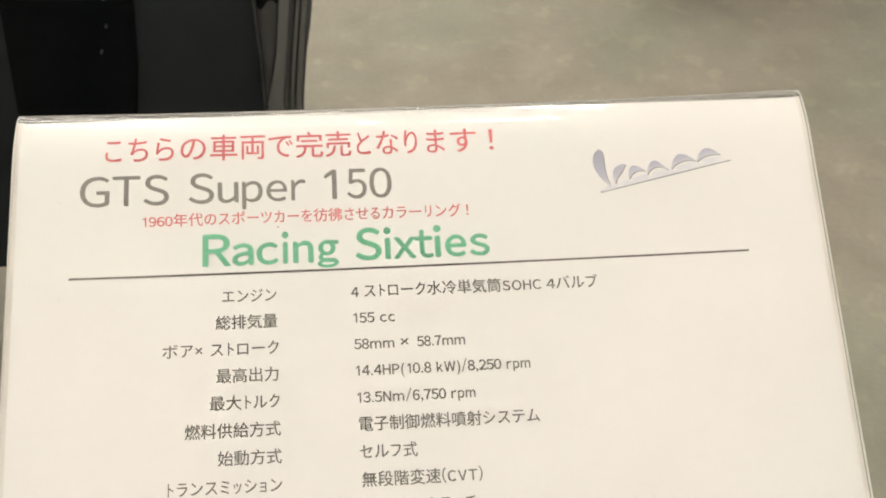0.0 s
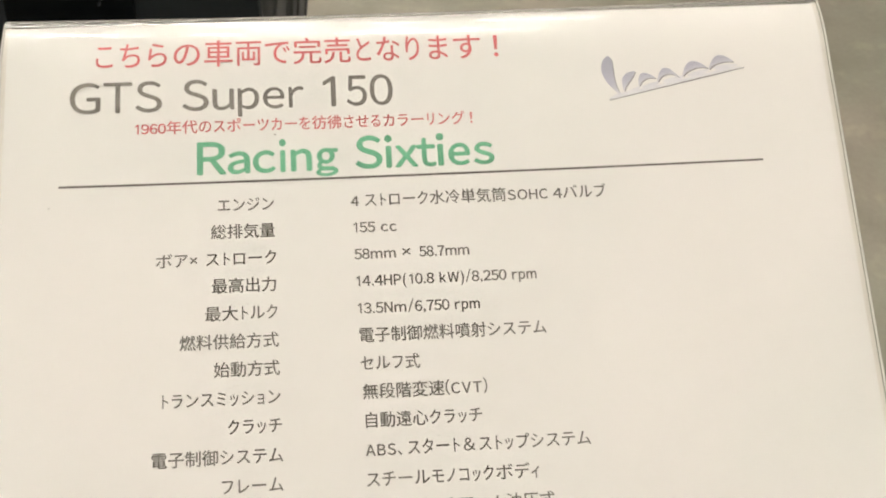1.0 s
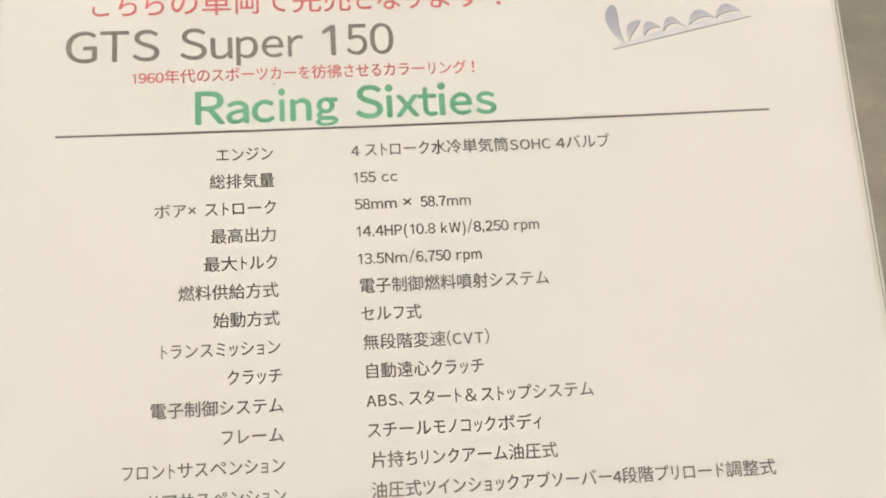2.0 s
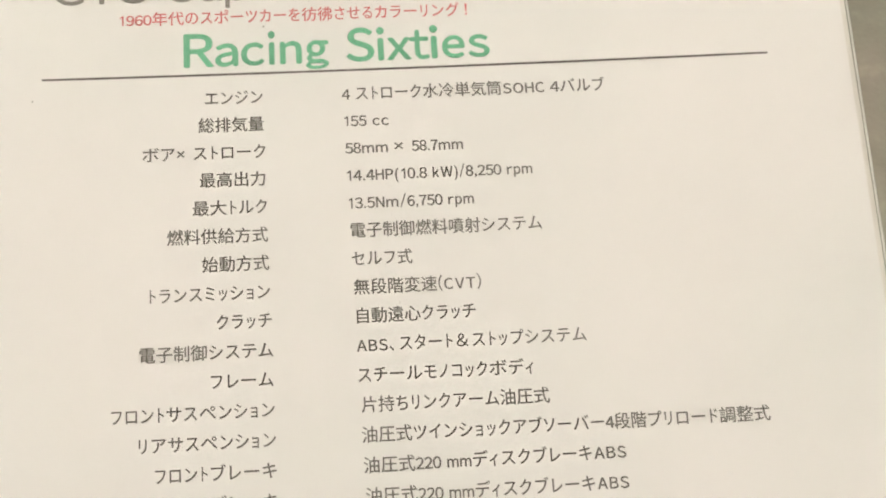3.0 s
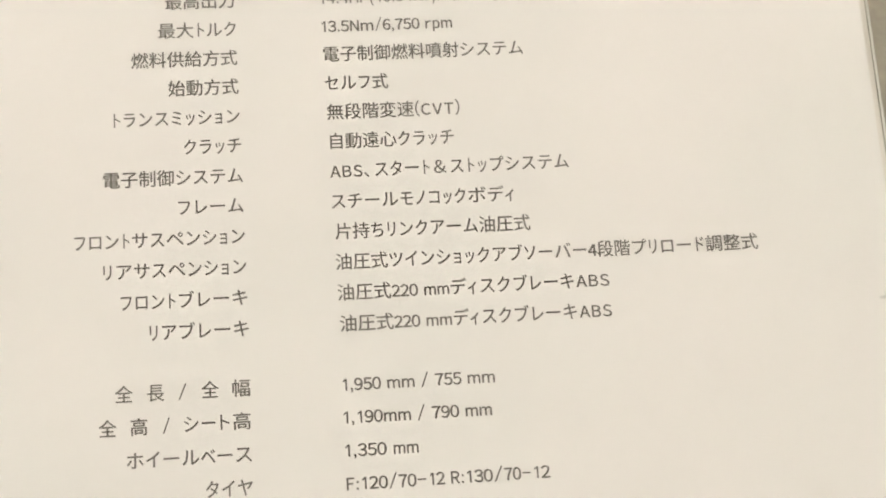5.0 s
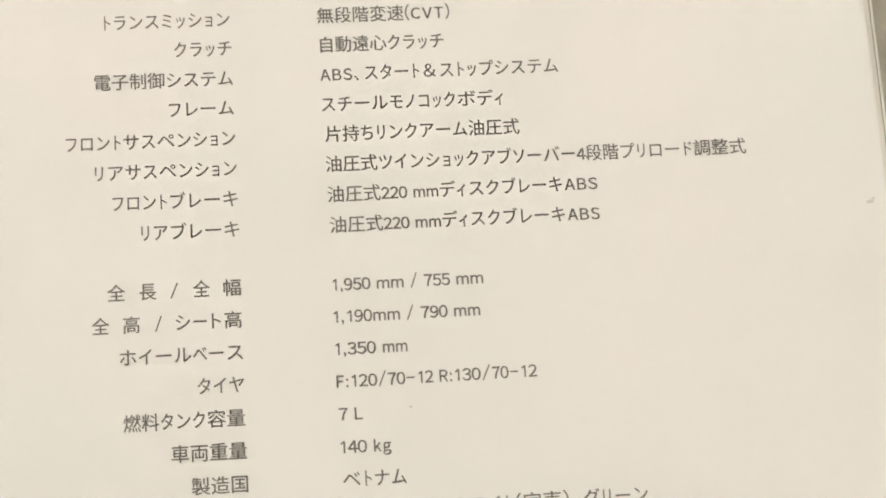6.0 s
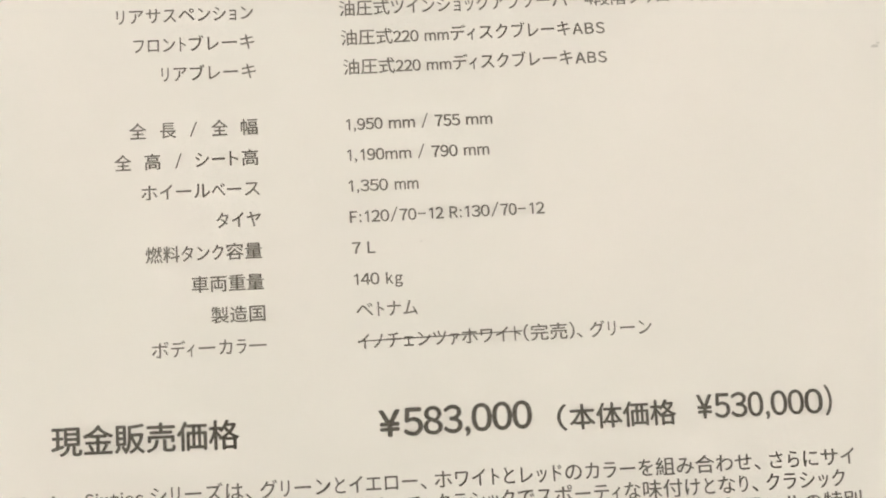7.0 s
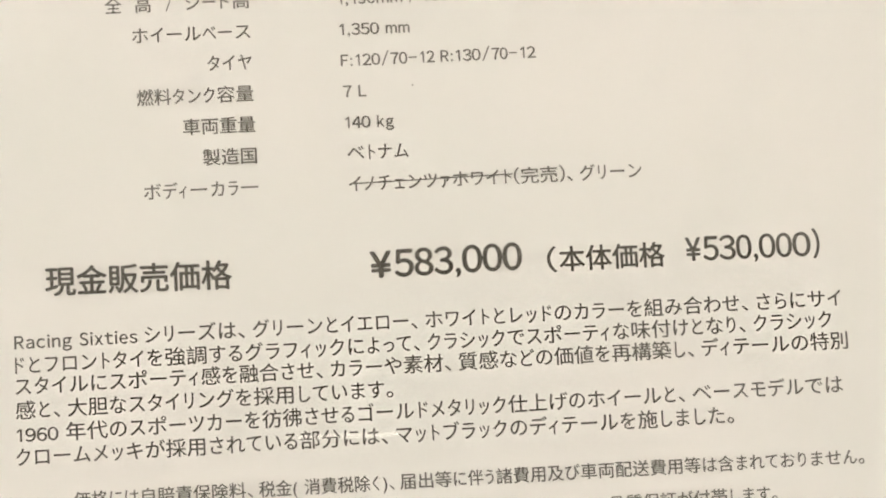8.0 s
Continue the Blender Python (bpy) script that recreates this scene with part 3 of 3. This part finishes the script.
text_line("スタイルに|スポーティ|感を|融合させ、|カラーや|素材、|質感などの|価値を|再構築し、|ディテールの|特別", [-0.9, 19.3, 38.9, 47.2, 66.9, 82.8, 94.7, 115.7, 128.5, 148.3, 172.5, 180.8], -204.3, P_EM, slant=-0.0017)
text_line("感と、|大胆な|スタイリングを|採用しています。", [-1.0, 10.1, 23.2, 50.0, 80.1], -209.4, P_EM, slant=-0.0004)
text_line("1960 |年代の|スポーツカーを|彷彿させる|ゴールド|メタリック|仕上げの|ホイールと、|ベースモデル|では", [-0.9, 9.5, 23.2, 51.6, 72.4, 88.2, 105.0, 122.5, 145.6, 170.7, 178.9], -214.5, P_EM, slant=0.0019)
text_line("クローム|メッキが|採用されて|いる部分には、|マット|ブラックの|ディテールを|施しました。", [-1.2, 15.2, 30.7, 52.1, 80.4, 90.6, 109.5, 133.2, 154.3], -219.4, P_EM, slant=0.0)
text_line("価格には|自賠責保険料、|税金( |消費税除く)、|届出等に|伴う|諸費用及び|車両配送費用等は|含まれて|おりません。", [10.7, 25.2, 50.2, 60.0, 80.6, 95.3, 101.5, 120.0, 150.1, 164.0, 182.5], -228.9, 3.7, slant=-0.0059)
text_line("の|品質保証が|付帯します。", [121.1, 125.8, 144.3, 162.7], -236.9, 3.7, slant=0.0028)


# the maker's emblem, as plain shapes: leaf-like strokes leaning on a rising line
def leaf(start, end, bow, width, tip=0.15, head=0.35):
    """The outline of a tapered stroke from start to end (mm), bent sideways by bow, widest at the share head of its length."""
    (x0, y0), (x1, y1) = start, end
    d = math.hypot(x1 - x0, y1 - y0)
    ax, ay = (x1 - x0) / d, (y1 - y0) / d
    left, right = [], []
    for i in range(15):
        t = i / 14
        w = width / 2 * (tip + (1 - tip) * math.sin(math.pi * (t ** (math.log(0.5) / math.log(head)))))
        off = bow * 4 * t * (1 - t)
        cx, cy = x0 + (x1 - x0) * t - ay * off, y0 + (y1 - y0) * t + ax * off
        left.append((cx - ay * w, cy + ax * w))
        right.append((cx + ay * w, cy - ax * w))
    return left + right[::-1]


def emblem():
    strokes = [
        ((139.1, 29.5), (141.3, 19.0), -1.3, 3.1, 0.12, 0.30),      # the tall leaf
        ((142.6, 19.7), (145.8, 25.0), 0.9, 2.1, 0.2, 0.6),
        ((146.6, 21.0), (151.0, 23.0), 1.7, 1.9, 0.25, 0.5),
        ((151.6, 21.9), (157.2, 23.1), 2.3, 1.9, 0.2, 0.5),
        ((158.4, 23.2), (165.2, 25.3), 2.0, 2.2, 0.15, 0.5),
        ((165.6, 24.9), (172.2, 26.9), 1.7, 2.2, 0.2, 0.55),
    ]
    low = [
        ((143.0, 19.3), (147.6, 21.2), -0.3, 0.8, 0.3, 0.5),        # pale feet between the leaves and the line
        ((147.4, 20.5), (152.2, 21.9), -0.2, 1.2, 0.3, 0.5),
        ((153.0, 21.8), (158.6, 23.2), -0.2, 1.5, 0.3, 0.5),
        ((159.8, 23.3), (165.5, 24.8), -0.2, 1.4, 0.3, 0.5),
        ((166.8, 25.2), (173.2, 25.9), -0.2, 1.4, 0.25, 0.4),
    ]
    line = bar("emblem_underline", [(138.5, 17.8), (138.8, 17.45), (174.9, 25.2), (171.0, 25.1), (145.5, 19.75), (140.8, 19.2)], SILVER_PALE, "pale lilac printed underline", lift=0.075)
    for k, st in enumerate(low):
        bar("emblem_shape", leaf(*st), SILVER_PALE, "pale lilac printed emblem foot", lift=0.05 + 0.002 * k, parent=line)
    for k, st in enumerate(strokes):
        bar("emblem_shadow", [(u + 0.28, v - 0.24) for u, v in leaf(*st)], SILVER_DARK, lift=0.062, parent=line)
        bar("emblem_shape", leaf(*st), SILVER, "lilac-silver printed emblem shape", lift=0.08 + 0.002 * k, parent=line)
    bar("emblem_shadow", [(138.4, 17.55), (138.7, 17.15), (175.2, 24.85), (175.0, 25.1)], SILVER_DARK, "dark line under the emblem", lift=0.064, parent=line)


emblem()


# specks of dust and a smudge
for du, dv, ra, rb, mat in ((52.8, 11.5, 0.22, 0.2, DUST), (-2.2, -5.4, 0.2, 0.16, DUST), (88.0, -141.4, 0.2, 0.18, DUST), (-2.9, 20.4, 0.14, 0.14, DUST), (193.6, -102.3, 0.85, 0.4, SMUDGE), (194.4, -101.6, 0.4, 0.25, SMUDGE)):
    bar("speck", [(du + ra * math.cos(i * 0.5236) * (1 + 0.15 * (i % 3)), dv + rb * math.sin(i * 0.5236)) for i in range(12)], mat, lift=0.03)


# ---- the scooter behind ----
def upright(bm, pts, y, depth, bevel):
    """An upright panel with the outline pts (x, z), its face at y and its thickness towards the back."""
    f = bm.faces.new([bm.verts.new((x, y, z)) for x, z in pts])
    r = bmesh.ops.extrude_face_region(bm, geom=[f])
    vs = [g for g in r["geom"] if isinstance(g, bmesh.types.BMVert)]
    bmesh.ops.translate(bm, verts=vs, vec=(0, depth, 0))
    bmesh.ops.bevel(bm, geom=list(bm.edges), offset=bevel, segments=2, affect="EDGES", profile=0.6)
    return bm


def tyre_mesh(radius, width, m):
    """A tyre with a rounded tread and grooves cut across it."""
    bm = bmesh.new()
    n, prof = 72, [(-0.36, 0.60), (-0.5, 0.74), (-0.48, 0.88), (-0.3, 0.975), (-0.1, 1.0), (0.1, 1.0), (0.3, 0.975), (0.48, 0.88), (0.5, 0.74), (0.36, 0.60)]
    rings = []
    for i in range(n):
        a = 2 * math.pi * i / n
        groove = 0.012 if i % 6 == 0 else 0.0
        rings.append([bm.verts.new(m @ Vector((w * width, (k - (groove if k > 0.95 else 0)) * radius * math.cos(a), (k - (groove if k > 0.95 else 0)) * radius * math.sin(a)))) for w, k in prof])
    for i in range(n):
        a, b = rings[i], rings[(i + 1) % n]
        for j in range(len(prof)):
            j2 = (j + 1) % len(prof)
            bm.faces.new((a[j], a[j2], b[j2], b[j]))
    return bm


def wheel(thing, x, y, radius=0.225, width=0.11, turn=0.0):
    m = pose(x, y, radius, 0, 0, turn)
    tyre = part("tyre", tyre_mesh(radius, width, m), RUBBER, thing, "black rubber tyre", smooth=35)
    bm = bmesh.new()
    cylinder(bm, radius * 0.63, width * 0.6, m @ pose(0, 0, 0, 0, 90, 0), 40)
    cylinder(bm, radius * 0.2, width * 0.9, m @ pose(0, 0, 0, 0, 90, 0), 24)
    part("rim", bm, DARK, tyre, "dark painted wheel rim", smooth=35)
    return tyre


FACE_Y, MID_X = 0.50, -0.300


def mirrored(pts):
    return [(2 * MID_X - x, z) for x, z in reversed(pts)]


scooter = tagged(new("scooter"), "black plastic scooter front body with grey edge trim, on the floor", "scooter")
scooter.matrix_world = pose(MID_X, FACE_Y, 0)
INV = scooter.matrix_world.inverted()


def scooter_part(name, bm, mat, label="", smooth=35):
    bmesh.ops.transform(bm, matrix=INV, verts=bm.verts)
    return part(name, bm, mat, scooter, label, smooth)


half = [(-0.104, 0.14), (-0.0995, 0.321), (-0.0985, 0.374), (-0.0975, 0.426), (-0.106, 0.70), (-0.14, 0.84)]
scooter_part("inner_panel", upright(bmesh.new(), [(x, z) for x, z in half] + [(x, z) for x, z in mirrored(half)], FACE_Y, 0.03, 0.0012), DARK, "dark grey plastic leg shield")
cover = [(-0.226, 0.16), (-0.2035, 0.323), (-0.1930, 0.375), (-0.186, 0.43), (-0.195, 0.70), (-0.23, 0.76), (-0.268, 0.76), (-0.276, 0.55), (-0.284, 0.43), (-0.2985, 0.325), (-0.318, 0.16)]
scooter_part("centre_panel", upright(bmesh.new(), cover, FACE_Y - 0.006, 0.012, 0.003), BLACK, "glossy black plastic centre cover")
for sx, sz in ((-0.206, 0.436), (-0.209, 0.4115), (-0.2175, 0.388)):
    bm = bmesh.new()
    cylinder(bm, 0.0009, 0.004, pose(sx, FACE_Y - 0.007, sz, 90, 0, 0), 12, 0.0013)
    cylinder(bm, 0.0006, 0.002, pose(sx, FACE_Y - 0.0095, sz, 90, 0, 0), 6)
    scooter_part("screw", bm, CHARCOAL, "small dark grey screw head")


def run(low, mid, high):
    """One side of a strip, from the floor up: x at three heights."""
    return [(low - 0.006, 0.14), (low, 0.321), (mid, 0.372), (high, 0.427), (high + 0.003, 0.452)]


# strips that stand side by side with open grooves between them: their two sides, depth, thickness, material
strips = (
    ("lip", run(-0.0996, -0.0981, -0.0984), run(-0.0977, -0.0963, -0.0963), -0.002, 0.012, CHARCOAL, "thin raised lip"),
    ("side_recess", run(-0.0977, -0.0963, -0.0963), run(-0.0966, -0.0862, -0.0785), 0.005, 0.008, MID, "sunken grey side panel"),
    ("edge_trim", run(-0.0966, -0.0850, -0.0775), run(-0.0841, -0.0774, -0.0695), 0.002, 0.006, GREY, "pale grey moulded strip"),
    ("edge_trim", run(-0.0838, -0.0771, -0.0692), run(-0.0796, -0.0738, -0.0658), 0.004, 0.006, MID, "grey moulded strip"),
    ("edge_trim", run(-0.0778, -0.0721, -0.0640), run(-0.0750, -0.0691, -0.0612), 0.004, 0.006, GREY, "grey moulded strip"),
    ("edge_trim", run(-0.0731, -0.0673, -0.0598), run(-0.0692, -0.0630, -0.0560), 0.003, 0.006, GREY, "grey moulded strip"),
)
rim = [(-0.0750, 0.14), (-0.0690, 0.321), (-0.0628, 0.372), (-0.0590, 0.405), (-0.0562, 0.427), (-0.0540, 0.452),
       (-0.0515, 0.452), (-0.0522, 0.427), (-0.0533, 0.416), (-0.0556, 0.400), (-0.0606, 0.372), (-0.0671, 0.321), (-0.0731, 0.14)]
hook = [(-0.0955, 0.452), (-0.0955, 0.420), (-0.0935, 0.4155), (-0.0905, 0.418), (-0.0870, 0.4235), (-0.0830, 0.4245), (-0.0800, 0.4205), (-0.0780, 0.4235), (-0.0776, 0.452)]
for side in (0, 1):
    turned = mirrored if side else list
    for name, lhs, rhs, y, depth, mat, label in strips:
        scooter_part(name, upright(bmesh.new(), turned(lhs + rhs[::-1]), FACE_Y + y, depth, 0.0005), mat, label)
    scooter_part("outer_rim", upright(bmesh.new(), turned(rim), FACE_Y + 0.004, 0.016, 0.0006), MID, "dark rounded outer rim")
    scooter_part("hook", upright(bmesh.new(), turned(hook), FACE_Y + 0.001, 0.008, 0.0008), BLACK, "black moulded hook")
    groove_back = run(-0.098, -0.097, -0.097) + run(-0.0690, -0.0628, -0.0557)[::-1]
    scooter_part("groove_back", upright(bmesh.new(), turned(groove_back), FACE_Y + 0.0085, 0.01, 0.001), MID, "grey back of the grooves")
bm = bmesh.new()
box(bm, MID_X - 0.17, MID_X + 0.17, FACE_Y + 0.02, FACE_Y + 0.12, 0.12, 0.40, 0.02)
scooter_part("underbody", bm, BLACK)
bm = bmesh.new()
cylinder(bm, 0.022, 0.40, pose(MID_X + 0.085, FACE_Y + 0.20, 0.36, -18, 0, 0), 20)
cylinder(bm, 0.016, 0.20, pose(MID_X + 0.05, FACE_Y + 0.262, 0.225, 0, 90, 0), 20)
box(bm, MID_X - 0.05, MID_X + 0.10, FACE_Y + 0.10, FACE_Y + 0.20, 0.46, 0.56, 0.01)
scooter_part("fork", bm, BLACK, "black front fork leg")
bm = tyre_mesh(0.225, 0.11, pose(MID_X, FACE_Y + 0.262, 0.225))
front_tyre = scooter_part("tyre", bm, RUBBER, "black rubber tyre")
bm = bmesh.new()
cylinder(bm, 0.142, 0.066, pose(MID_X, FACE_Y + 0.262, 0.225, 0, 90, 0), 40)
scooter_part("rim", bm, DARK, "dark painted wheel rim").parent = front_tyre

# a tyre on its rim further off
other = tagged(new("spare_tyre"), "black rubber scooter tyre on a dark rim, on the floor", "tyre")
other.matrix_world = pose(0.58, 1.26, 0)
wheel(other, 0, 0, turn=84)
